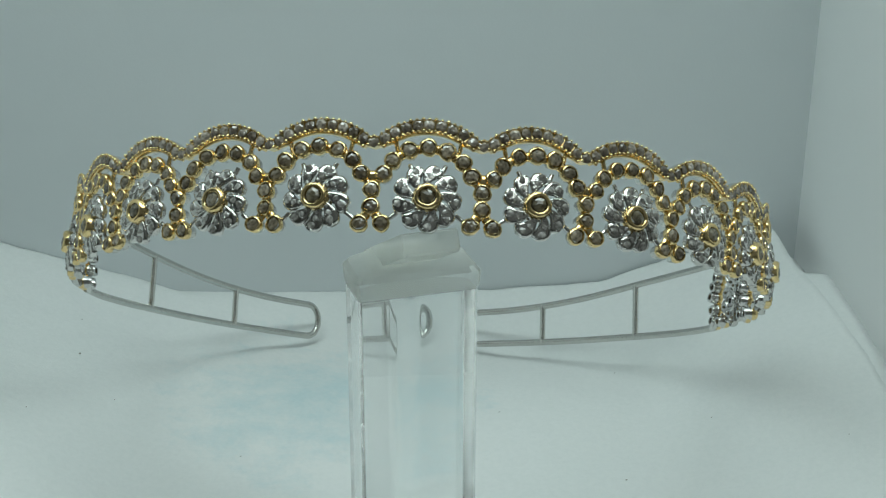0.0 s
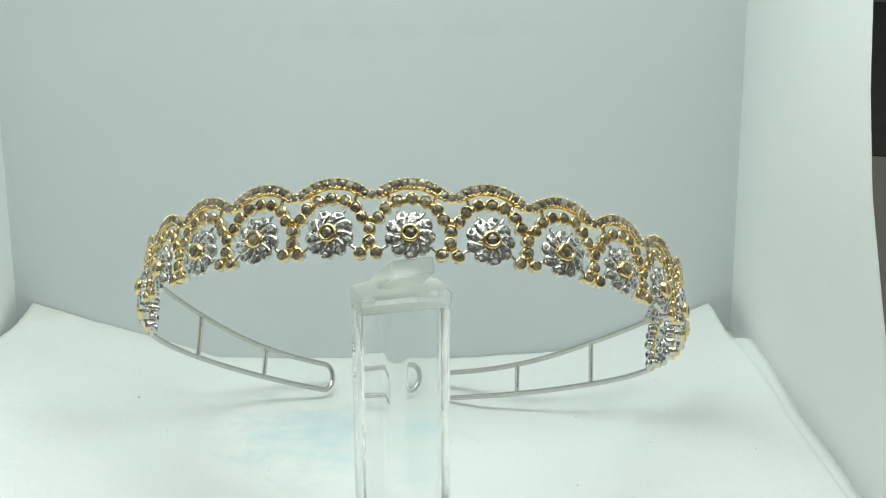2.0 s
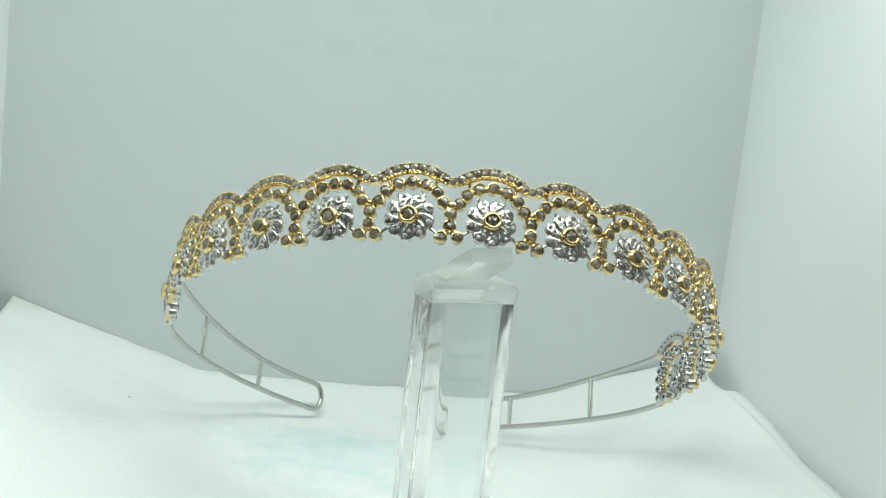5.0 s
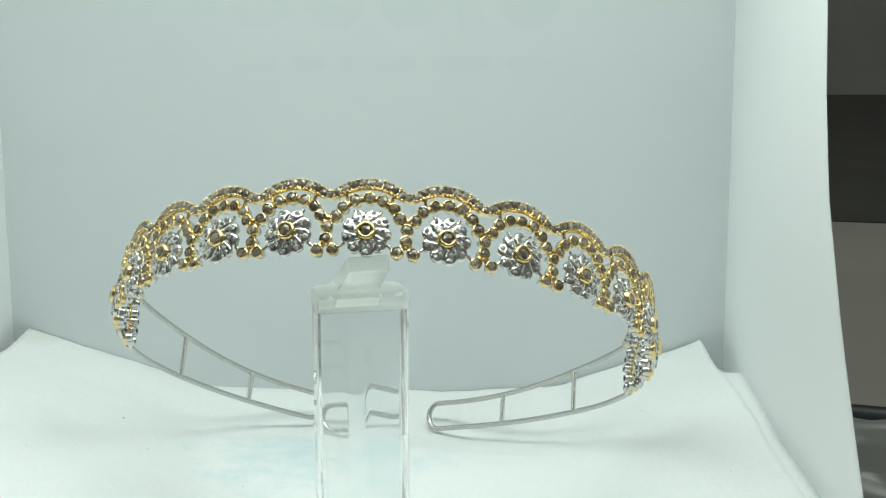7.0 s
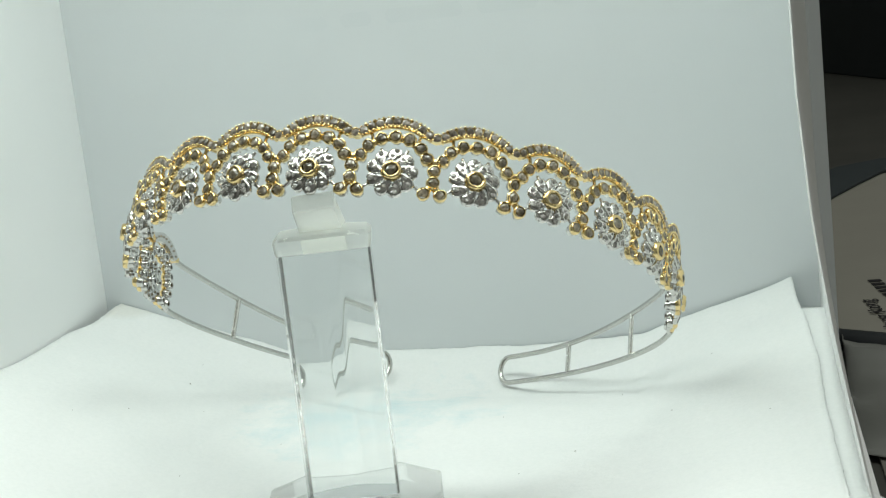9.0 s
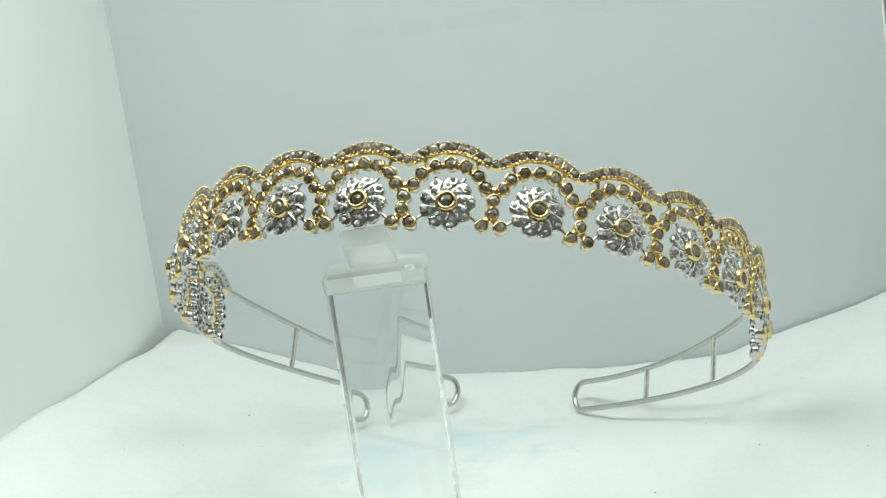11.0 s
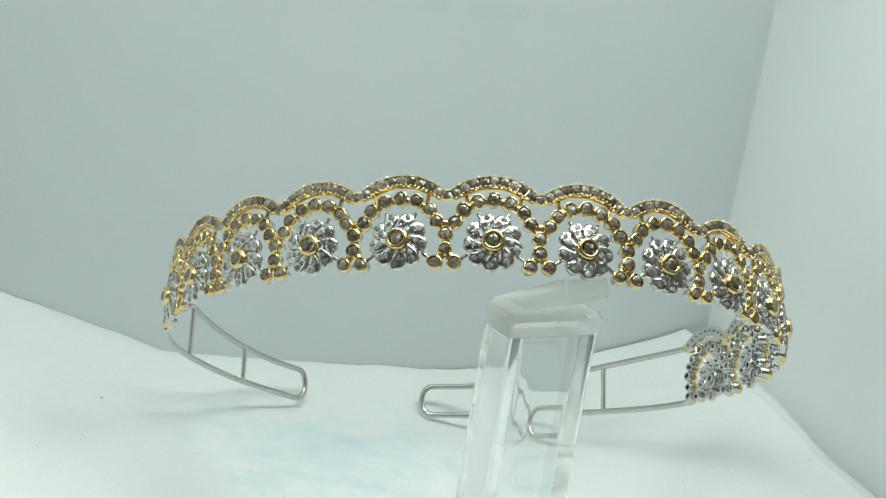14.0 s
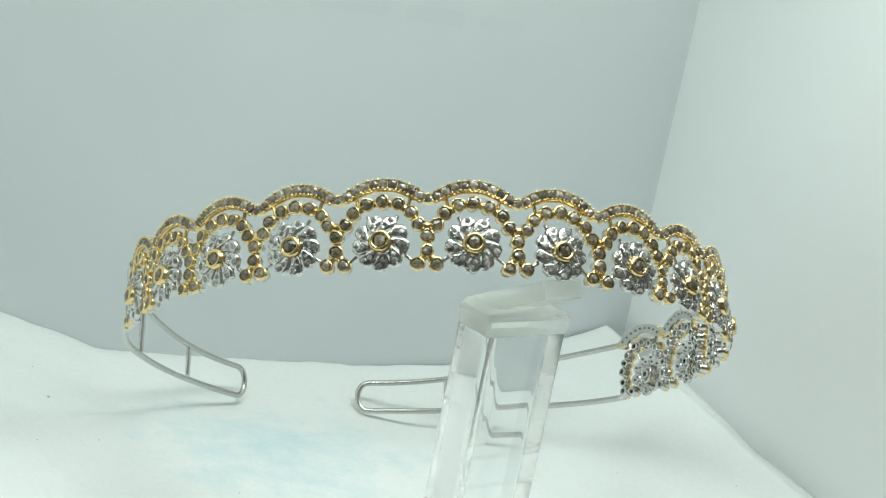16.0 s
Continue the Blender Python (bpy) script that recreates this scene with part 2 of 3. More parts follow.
def side_panel(name, x_back, x_front, out, thick):
    """A soft white panel that leans inward from the back corner to its rounded front edge."""
    bm = bmesh.new()
    rows = []
    for i in range(61):
        z = 0.0 + 0.25 * i / 60
        yf = front_edge(z)
        run = [0.1272 + (yf + 0.003 - 0.1272) * k / 10 for k in range(11)]
        line = [(y, 0) for y in run] + [(yf + 0.0009, 0.13), (yf, 0.5), (yf + 0.0009, 0.87)] + [(y, 1) for y in run[::-1]]
        rows.append([bm.verts.new((panel_x(x_back, x_front, out, y, z) + out * thick * k, y, z)) for y, k in line])
    for a, b in zip(rows, rows[1:]):
        count = len(a)
        for k in range(count):
            bm.faces.new((a[k], a[(k + 1) % count], b[(k + 1) % count], b[k]))
    bm.faces.new(rows[0])
    bm.faces.new(rows[-1])
    return tagged(new(name, mesh_of(name, bm, WALL, angle=60)), "smooth white plastic side panel of a small light box", "wall", kind="structure")


side_panel("wall_right", 0.1001, 0.0916, 1, 0.0008)
side_panel("wall_left", -0.1086, -0.1010, -1, 0.0010)
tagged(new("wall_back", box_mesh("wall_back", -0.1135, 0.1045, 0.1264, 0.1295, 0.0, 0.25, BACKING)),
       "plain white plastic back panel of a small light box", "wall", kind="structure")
tagged(new("ceiling", box_mesh("ceiling", -0.1135, 0.1045, -0.03, 0.1295, 0.2505, 0.2545, WALL)),
       "white plastic top of the light box", "ceiling", kind="structure")
tagged(new("floor", box_mesh("floor", -0.1135, 0.1045, -0.03, 0.1295, -0.004, 0.0190, WALL)),
       "white plastic floor of the light box", "floor", kind="structure")
tagged(new("ground", box_mesh("ground", -1.6, 1.6, -1.6, 1.6, -0.03, -0.0045, TABLE)),
       "dark grey workbench under the light box", "bench", kind="structure")


def room_wall(name, *size, paint=ROOM):
    return tagged(new(name, box_mesh(name, *size, paint)), "dim painted wall of the workroom", "wall", kind="structure")


room_wall("wall_north", -1.6, 1.6, 1.6, 1.65, -0.03, 1.95)
# unseen wall behind the camera, lightened as a reflector for the tiara
room_wall("wall_south", -1.6, 1.6, -1.65, -1.6, -0.03, 1.95, paint=FILL_WALL)
room_wall("wall_east", 1.6, 1.65, -1.65, 1.65, -0.03, 1.95)
room_wall("wall_west", -1.65, -1.6, -1.65, 1.65, -0.03, 1.95)
tagged(new("ceiling_room", box_mesh("ceiling_room", -1.65, 1.65, -1.65, 1.65, 1.95, 2.0, ROOM)), "dim painted ceiling of the workroom", "ceiling", kind="structure")


# ---- the cloth ----
def soft_ramp(a, b, x):
    """Straight ramp from 0 at a to 1 at b with a rounded foot."""
    t = (x - a) / (b - a)
    return 0.5 * (t + math.sqrt(t * t + 0.0012))


def cloth_height(x, y):
    z = 0.0255 + 0.0045 * smoothstep(0.104, 0.124, y) * (1 - 0.4 * smoothstep(0.05, 0.09, abs(x)))
    z += 0.0205 * soft_ramp(-0.0525, -0.106, x)
    z += 0.0170 * soft_ramp(0.052, 0.095, x) * (0.60 + 0.40 * smoothstep(0.02, 0.12, y))
    z -= 0.0050 * math.exp(-((x - 0.022) / 0.036) ** 2 - ((y - 0.106) / 0.020) ** 2)
    z -= 0.0008 * math.exp(-((x + 0.018) / 0.024) ** 2 - ((y - 0.104) / 0.018) ** 2)
    z += 0.0012 * noise.noise((x * 22, y * 18, 1.7)) + 0.0007 * noise.noise((x * 60, y * 42, 4.0)) + 0.00025 * noise.noise((x * 150, y * 130, 7.0))
    return z


def cloth_edges(y):
    """Left and right edge of the top cloth at a depth in the box."""
    v = (y + 0.085) / 0.2095
    left = panel_x(-0.1086, -0.1010, -1, max(y, -0.012), 0.042) + 0.0006 + 0.0003 * math.sin(9 * v) + 0.0042 * smoothstep(0.095, 0.124, y) + 0.00025 * noise.noise((y * 700, 1, 5))
    right = 0.0958 + 0.0004 * math.sin(8 * v) + 0.0006 * noise.noise((y * 40, 3, 1)) + 0.00025 * noise.noise((y * 700, 9, 2)) - 0.0034 * min(1, max(0, (y - 0.065) / 0.059))
    return left, right


def sheet(name, rows, label):
    bm = bmesh.new()
    grid = [[bm.verts.new(p) for p in row] for row in rows]
    for a, b in zip(grid, grid[1:]):
        for k in range(len(a) - 1):
            bm.faces.new((a[k], a[k + 1], b[k + 1], b[k]))
    ob = tagged(new(name, mesh_of(name, bm, CLOTH, angle=80)), label, "cloth")
    solid = ob.modifiers.new("thickness", "SOLIDIFY")
    solid.thickness, solid.offset = 0.0007, -1
    return ob


def build_cloth():
    nx, ny = 150, 260
    rows = []
    for j in range(ny + 1):
        v = j / ny
        row = []
        for i in range(nx + 1):
            u = i / nx
            y = -0.085 + 0.2110 * v
            left, right = cloth_edges(y)
            x = left + (right - left) * u
            row.append((x, y + 0.0012 * math.sin(5 * u) * v * 0.5, cloth_height(x, y) + (0.0002 * noise.noise((x * 800, 2, 6)) if j == ny else 0)))
        rows.append(row)
    return sheet("cloth", rows, "white cotton cloth with a faded blue stain in the box")


def build_under_cloth():
    """A second layer that shows between the cloth and the side panel."""
    rows = []
    for j in range(71):
        y = -0.085 + 0.2110 * j / 70
        wall = panel_x(0.1001, 0.0916, 1, max(y, -0.0125), 0.038) + 0.0004 + 0.0006 * smoothstep(0.05, 0.0, y) + 0.0035 * smoothstep(-0.008, -0.016, y)
        side = panel_x(-0.1086, -0.1010, -1, max(y, -0.0125), 0.042) + 0.0002
        row = []
        for i in range(81):
            x = side + (wall - side) * i / 80
            z = cloth_height(max(-0.1045, min(x, 0.0955)), y) - 0.0013 - (0.0045 * smoothstep(0.07, 0.12, y) if x < 0 else 0)
            if x > 0.03:
                z = min(z, 0.0346 + 0.0065 * smoothstep(0.119, 0.098, y) - 0.12 * max(0, x - 0.0965))
            row.append((x, y, z))
        rows.append(row)
    return sheet("under_cloth", rows, "second white cotton layer lying under the cloth")


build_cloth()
build_under_cloth()


# ---- the acrylic stand ----
def column_section(wide, front, cut, depth, steps=48):
    """Flat front with ground corners; the back is a low roof of two facets with a rounded ridge and rounded edges."""
    half, drop, last = [], 0.0, 0.0
    for i in range(steps + 1):
        x = wide * i / steps
        slope = math.tan(radians(25.3)) * smoothstep(0.0002, 0.0028, x)
        edge = min(0.96, max(0.0, (x - wide + 0.0010) / 0.0010))
        slope += edge / math.sqrt(1 - edge * edge)
        drop += (slope + last) / 2 * wide / steps if i else 0.0
        last = slope
        half.append((x, front + depth - drop))
    out = [(-wide, front + cut), (-wide + cut, front), (wide - cut, front), (wide, front + cut)]
    return out + half[::-1] + [(-x, y) for x, y in half[1:]]


def build_stand():
    stand = tagged(new("display_stand"), "clear acrylic display stand with column, octagonal foot and sloped tongue", "display stand")
    stand.matrix_basis = pose(-0.0016, 0.0100, 0.0258, 0, 0, 13)
    bm = bmesh.new()
    faces = prism(bm, cut_rect(-0.0182, 0.0182, -0.0150, 0.0150, 0.0085), 0.0, 0.0040)
    bmesh.ops.bevel(bm, geom=[e for e in bm.edges], offset=0.0004, segments=1, affect="EDGES")
    part("foot", mesh_of("foot", bm, FOOT, angle=30), stand)
    # roof-backed column, and a sawn slab of the same section on its top
    wide, front, cut, depth, top = 0.0094, -0.0051, 0.0005, 0.0128, 0.0594

    def stack(rows, clear_front=False):
        bm = bmesh.new()
        loops = [[bm.verts.new((x, y, z)) for x, y in column_section(wide - inset, front + inset, cut, depth - 2 * inset)] for z, inset in rows]
        bm.faces.new(loops[0][::-1])
        for a, b in zip(loops, loops[1:]):
            count = len(a)
            for k in range(count):
                f = bm.faces.new((a[k], a[(k + 1) % count], b[(k + 1) % count], b[k]))
                f.material_index = 1 if clear_front and k == 1 else 0
        bm.faces.new(loops[-1])
        return bm

    part("column", mesh_of("column", stack(((0.0041, 0), (top - 0.0038, 0))), ACRYLIC, angle=25), stand)
    slab = stack(((top - 0.0037, 0), (top - 0.0032, -0.0002), (top - 0.0008, -0.0004), (top, 0.0003)), True)
    part("cap", mesh_of("cap", slab, FROST, ACRYLIC, angle=25), stand, None, "frosted sawn top of the column")
    # sloped tongue on which the headband hangs
    bm = bmesh.new()
    outline = [(-0.0050, -0.0118), (0.0034, -0.0126), (0.0036, 0.0085), (0.0042, 0.0104), (-0.0058, 0.0104), (-0.0050, 0.0081)]
    prism(bm, outline, -0.0034, 0.0)
    bmesh.ops.bevel(bm, geom=bm.edges[:], offset=0.0003, segments=1, affect="EDGES")
    part("tongue", mesh_of("tongue", bm, FROST, angle=30), stand, pose(0.0006, -0.0002, 0.0629, -27, 0, 0), "milky sawn acrylic tongue")
    return stand


build_stand()


# ---- the tiara ----
# ring plane: axes right, back and up of the headband, whose front is raised on the stand
RIGHT, BACK, UP = Vector((0.9929, 0.0333, -0.1141)), Vector((-0.0904, 0.8352, -0.5425)), Vector((0.0773, 0.5490, 0.8323))
CENTRE = Vector((0.00002, 0.04105, 0.06809)) + RIGHT * 0.0036
TIARA = Matrix((RIGHT, BACK, UP)).transposed().to_4x4()
TIARA.translation = CENTRE
PITCH, UNITS = 16.0, 14
R_RING, R_SIDE, Y_RING = 62.3, 63.3, 12.0


def ring_table():
    """Half of the headband's line, from the front middle to the tip: arc length, x, y in millimetres."""
    rows, s, last = [], 0.0, None
    for i in range(1201):
        if i <= 600:
            a = i / 600 * math.pi / 2
            x, y = R_SIDE * math.sin(a), Y_RING - R_RING * math.cos(a)
        else:
            u = (i - 600) / 600
            x, y = R_SIDE * (1 - (u ** 2.2)) ** 0.79, Y_RING + 74.0 * u
        if last:
            s += math.hypot(x - last[0], y - last[1])
        rows.append((s, x, y))
        last = (x, y)
    return np.array(rows)


RING = ring_table()


def ring_at(s):
    d = abs(s)
    x, y = np.interp(d, RING[:, 0], RING[:, 1]), np.interp(d, RING[:, 0], RING[:, 2])
    x2, y2 = np.interp(d + 0.8, RING[:, 0], RING[:, 1]), np.interp(d + 0.8, RING[:, 0], RING[:, 2])
    x1, y1 = np.interp(max(d - 0.8, 0), RING[:, 0], RING[:, 1]), np.interp(max(d - 0.8, 0), RING[:, 0], RING[:, 2])
    sign = 1 if s >= 0 else -1
    along = Vector((x2 - x1, sign * (y2 - y1), 0)).normalized()
    return Vector((sign * x, y, 0)), along


def on_ring(s, w, o=0.0):
    """Local pose on the band: arc length, height and distance outward, in millimetres."""
    p, along = ring_at(s)
    out = along.cross(Vector((0, 0, 1)))
    m = Matrix((along, Vector((0, 0, 1)), out)).transposed().to_4x4()
    m.translation = (p + out * o + Vector((0, 0, w))) * MM
    return m


def spot(s, w, o=0.0):
    return on_ring(s, w, o).translation


def bent(x, w, o):
    """The same for a shape about its own unit's middle: bends it to the ring's circle, in the unit's axes."""
    a = x / R_RING
    return Vector(((R_RING + o) * math.sin(a), w, (R_RING + o) * math.cos(a) - R_RING)) * MM


def scaled(bm, k=MM):
    bmesh.ops.scale(bm, vec=(k, k, k), verts=bm.verts[:])
    return bm


def uneven(bm, seed, amount, lift=0.0):
    """Pushes points in and out by their bearing, for hand-set metal and rough-cut stones."""
    rnd = random.Random(seed)
    a, b, c, d = (rnd.uniform(0, 6.3) for _ in range(4))
    for v in bm.verts:
        t = math.atan2(v.co.y, v.co.x)
        k = 1 + amount * (0.6 * math.sin(2 * t + a) + 0.5 * math.sin(3 * t + b) + 0.5 * math.sin(5 * t + c))
        v.co.x *= k
        v.co.y *= k
        v.co.z += lift * (math.sin(2 * t + d) + rnd.uniform(-0.8, 0.8)) * min(1, math.hypot(v.co.x, v.co.y))


def bezel_mesh(seed):
    bm = bmesh.new()
    lathe(bm, [(0.55, -1.8), (0.90, -1.8), (1.02, -1.5), (1.10, -0.7), (1.24, -0.5), (1.30, 0.0), (1.25, 0.38), (1.13, 0.58), (1.00, 0.62), (0.90, 0.36), (0.76, -0.6), (0.55, -1.8)], 13,
          [1, 1, 1, 1, 0, 0, 0, 0, 0, 0, 1])
    uneven(bm, seed, 0.055, 0.06)
    return mesh_of("bezel", scaled(bm), GOLD, SILVER, angle=55)


def stone_mesh(name, mat, r, crown, depth, sides=8, seed=0):
    bm = bmesh.new()
    lathe(bm, [(0, crown), (r * 0.48, crown * 0.93), (r * 0.86, crown * 0.5), (r, 0), (r * 0.55, -depth * 0.6), (0, -depth)], sides)
    uneven(bm, seed + 31, 0.10, 0.07)
    return mesh_of(name, scaled(bm), mat, smooth=False)


PETALS = 9


def petal_line(t):
    """Middle line of a petal, its direction and half width, at a share t of its length."""
    r, a = 1.4 + 3.55 * t, -0.52 * t ** 1.2
    along = Vector((math.cos(a - 0.36 * t), math.sin(a - 0.36 * t), 0))
    wide = (0.40 + 0.96 * smoothstep(0.08, 0.82, t)) * math.sqrt(max(0.0, 1 - max(0, (t - 0.74) / 0.26) ** 2.4)) + 0.05
    return Vector((r * math.cos(a), r * math.sin(a), 0.95 - 0.68 * t ** 2.0)), Vector((-along.y, along.x, 0)), wide


def petal_mesh():
    """One domed, curved petal of the pinwheel flower with a round outer end."""
    bm = bmesh.new()
    rows = []
    steps = 14
    for i in range(steps + 1):
        c, side, wide = petal_line(i / steps)
        row = []
        for k, h in ((-0.94, -0.85), (-1, -0.40), (-0.93, -0.12), (-0.76, 0.10), (-0.50, 0.15), (0, 0.12), (0.50, 0.15), (0.76, 0.10), (0.93, -0.12), (1, -0.40), (0.94, -0.85)):
            row.append(bm.verts.new(c + side * wide * k + Vector((0, 0, h))))
        rows.append(row)
    for a, b in zip(rows, rows[1:]):
        for k in range(11):
            bm.faces.new((a[k], a[(k + 1) % 11], b[(k + 1) % 11], b[k]))
    bm.faces.new(rows[0])
    bm.faces.new(rows[-1])
    # grains that hold the stones
    for t, k in ((0.57, 0.62), (0.57, -0.62), (0.93, 0.45), (0.93, -0.45), (0.25, 0.0)):
        c, side, wide = petal_line(t)
        bead(bm, c + side * wide * k * 0.85 + Vector((0, 0, 0.18)), 0.17, 0, 4, 6)
    # stones seen from behind
    for t in (0.54, 0.80):
        c = petal_line(t)[0]
        bead(bm, Vector((c.x, c.y, c.z - 0.85)), 0.34, 1, 4, 7)
    return mesh_of("petal", scaled(bm), SILVER, BROWN, angle=50)


def flower_core_mesh():
    bm = bmesh.new()
    lathe(bm, [(0.6, -0.9), (1.1, -0.9), (1.6, 0.2), (1.75, 0.9), (1.2, 1.0), (0.6, 0.9), (0.6, -0.9)], 16)
    # gallery ring under the petals
    n = 24
    pts = [Vector((2.0 * math.cos(2 * math.pi * k / n), 2.0 * math.sin(2 * math.pi * k / n), -0.75)) for k in range(n)]
    tube(bm, pts, [Vector((0, 0, 1))] * n, 0.3, 0.25, 6, True)
    # posts that tie the flower to its frame
    for ax, ay, bx, by in ((-2.2, 4.2, -2.6, 5.2), (2.2, 4.2, 2.6, 5.2), (-4.2, -2.1, -5.5, -3.1), (4.2, -2.1, 5.5, -3.1)):
        tube(bm, [Vector((ax, ay, -0.5)), Vector((bx, by, -0.7))], [Vector((0, 0, 1))] * 2, 0.36, 0.36, 8)
    return mesh_of("flower", scaled(bm), SILVER, angle=50)


def boss_mesh():
    bm = bmesh.new()
    lathe(bm, [(1.0, 0.4), (1.75, 0.4), (1.95, 0.6), (1.95, 0.9), (1.82, 1.25), (1.76, 1.62), (1.58, 1.92), (1.34, 1.99), (1.14, 1.88), (1.04, 1.65), (1.0, 1.2), (1.0, 0.4)], 20)
    uneven(bm, 3, 0.03, 0.05)
    bmesh.ops.scale(bm, vec=(1.10, 1.10, 1.0), verts=bm.verts[:])
    return mesh_of("centre_bezel", scaled(bm), GOLD, angle=55)


ARC_R, ARC_TOP, ARC_HALF = 10.6, 14.35, 0.735


def arch_spot(a, off=0.0):
    """A place on the scalloped rim of a unit: angle from its top, and distance across the rim."""
    return (ARC_R + off) * math.sin(a), ARC_TOP - ARC_R + (ARC_R + off) * math.cos(a)


def arch_mesh():
    bm = bmesh.new()
    steps = 20
    rows = []
    for i in range(steps + 1):
        a = -ARC_HALF + 2 * ARC_HALF * i / steps
        row = []
        end = smoothstep(0.80, 1.0, abs(2 * i / steps - 1))
        for off, o in ((-1.30, -1.9), (-1.36, -0.8), (-1.34, -0.35), (-1.10, -0.10), (-0.70, -0.16), (0.55, -0.16), (0.80, -0.10), (0.92, -0.30), (0.95, -0.8), (0.95, -1.9)):
            x, w = arch_spot(a, off * (1 - 0.35 * end) if off < 0 else off)
            row.append(bm.verts.new(bent(x, w, o) / MM))
        rows.append(row)
    for a, b in zip(rows, rows[1:]):
        for k in range(10):
            f = bm.faces.new((a[k], a[(k + 1) % 10], b[(k + 1) % 10], b[k]))
            f.material_index = 1 if k in (0, 8, 9) else 0
    for row in (rows[0], rows[-1]):
        bm.faces.new(row)
    for i in range(STONES_IN_ARCH + 1):
        a = -ARC_HALF + 2 * ARC_HALF * i / STONES_IN_ARCH
        # bar between two stones
        ends = [bent(*arch_spot(a, off), -0.10) / MM for off in (-1.0, 0.8)]
        tube(bm, ends, [Vector((0, 0, 1))] * 2, 0.14, 0.14, 5)
    # two rows of grains along the edges
    for i in range(2 * STONES_IN_ARCH + 1):
        a = -ARC_HALF + ARC_HALF * i / STONES_IN_ARCH
        for off in (-0.92, 0.80):
            bead(bm, bent(*arch_spot(a, off), 0.05) / MM, 0.34 if i % 2 == 0 else 0.26, 0, 5, 7)
    # settings seen from behind
    for i in range(STONES_IN_ARCH):
        a = -ARC_HALF + 2 * ARC_HALF * (i + 0.5) / STONES_IN_ARCH
        x, w = arch_spot(a)
        bead(bm, bent(x, w, -1.82) / MM, 0.34, 2, 4, 7)
    return mesh_of("scalloped_rim", scaled(bm), GOLD, SILVER, BROWN, angle=50)


STONES_IN_ARCH = 9
FRAME_BEZELS = [(-6.4, 6.8), (-5.1, 8.85), (-2.75, 10.45), (0.0, 10.9), (2.75, 10.45), (5.1, 8.85), (6.4, 6.8)]
PILLAR_BEZELS = [(0.0, 4.55), (0.0, 2.0), (-1.62, -0.5), (1.62, -0.5)]


def bar_mesh(name, p, q, wide, o=-0.3):
    """A short gold bar between two settings."""
    bm = bmesh.new()
    tube(bm, [bent(*p, o) / MM, bent(*q, o) / MM], [Vector((0, 0, 1))] * 2, wide, 0.5, 8)
    for f in bm.faces:
        f.material_index = 1 if f.calc_center_median().z < o - 0.25 else 0
    return mesh_of(name, scaled(bm), GOLD, SILVER, angle=50)


def link_meshes():
    """Bars between neighbouring settings, up to the scalloped rim and down to the pillars."""
    bars = [bar_mesh("link", a, b, 0.74) for a, b in zip(FRAME_BEZELS, FRAME_BEZELS[1:])]
    for sign in (-1, 1):
        bars.append(bar_mesh("link", (sign * 4.4, 9.9), (sign * 4.9, 12.4), 0.34, -0.8))
        bars.append(bar_mesh("link", (sign * 6.4, 6.8), (sign * 7.9, 4.8), 0.50))
    return bars


def valley_mesh():
    """The small pointed setting where two scallops meet."""
    bm = bmesh.new()
    prism(bm, [(-1.05, 0.75), (-1.0, -0.35), (0, -0.62), (1.0, -0.35), (1.05, 0.75), (0, 0.95)], -1.9, -0.12)
    for x, w in ((-0.80, -0.42), (0.80, -0.42), (0, 0.85)):
        bead(bm, Vector((x, w, 0.06)), 0.29, 0, 5, 7)
    return mesh_of("valley_setting", scaled(bm), GOLD, angle=40)


def pillar_meshes():
    bars = [bar_mesh("pillar_link", PILLAR_BEZELS[a], PILLAR_BEZELS[b], 0.74) for a, b in ((0, 1), (1, 2), (1, 3))]
    return bars + [bar_mesh("pillar_link", (-1.5, 6.5), (1.5, 6.5), 0.85, -0.2)]


def band_wire(side):
    """The springy wire loop at one end of the headband."""
    s_end, s_tip = 111.6, 187.2 if side < 0 else 185.4
    top = lambda s: 12.0 - 4.1 * smoothstep(s_end - 2, s_end + 68, s) - 0.012 * max(0, s - s_end) + 0.75 * math.exp(-((s - 134) / 19) ** 2)  # noqa: E731
    low = lambda s: -0.3 - 0.6 * (1 - smoothstep(s_end, s_end + 34, s))  # noqa: E731
    pts = []
    n = 44
    r = 2.75
    for i in range(n + 1):
        s = s_end + (s_tip - r - s_end) * i / n
        pts.append(spot(side * s, top(s)))
    w_top, w_low = top(s_tip - r), -0.3
    for i in range(1, 9):
        a = math.pi * i / 9
        pts.append(spot(side * (s_tip - r + r * math.sin(a)), (w_top + w_low) / 2 + (w_top - w_low) / 2 * math.cos(a)))
    for i in range(n + 1):
        s = s_tip - r + (s_end - s_tip + r) * i / n
        pts.append(spot(side * s, low(s)))
    bm = bmesh.new()
    ups = []
    for p in pts:
        out = Vector((p.x, p.y - Y_RING * MM, 0)).normalized()
        ups.append(out)
    tube(bm, pts, ups, 0.72 * MM, 0.58 * MM, 10)
    return mesh_of("wire_loop", bm, STEEL, angle=70), top, low


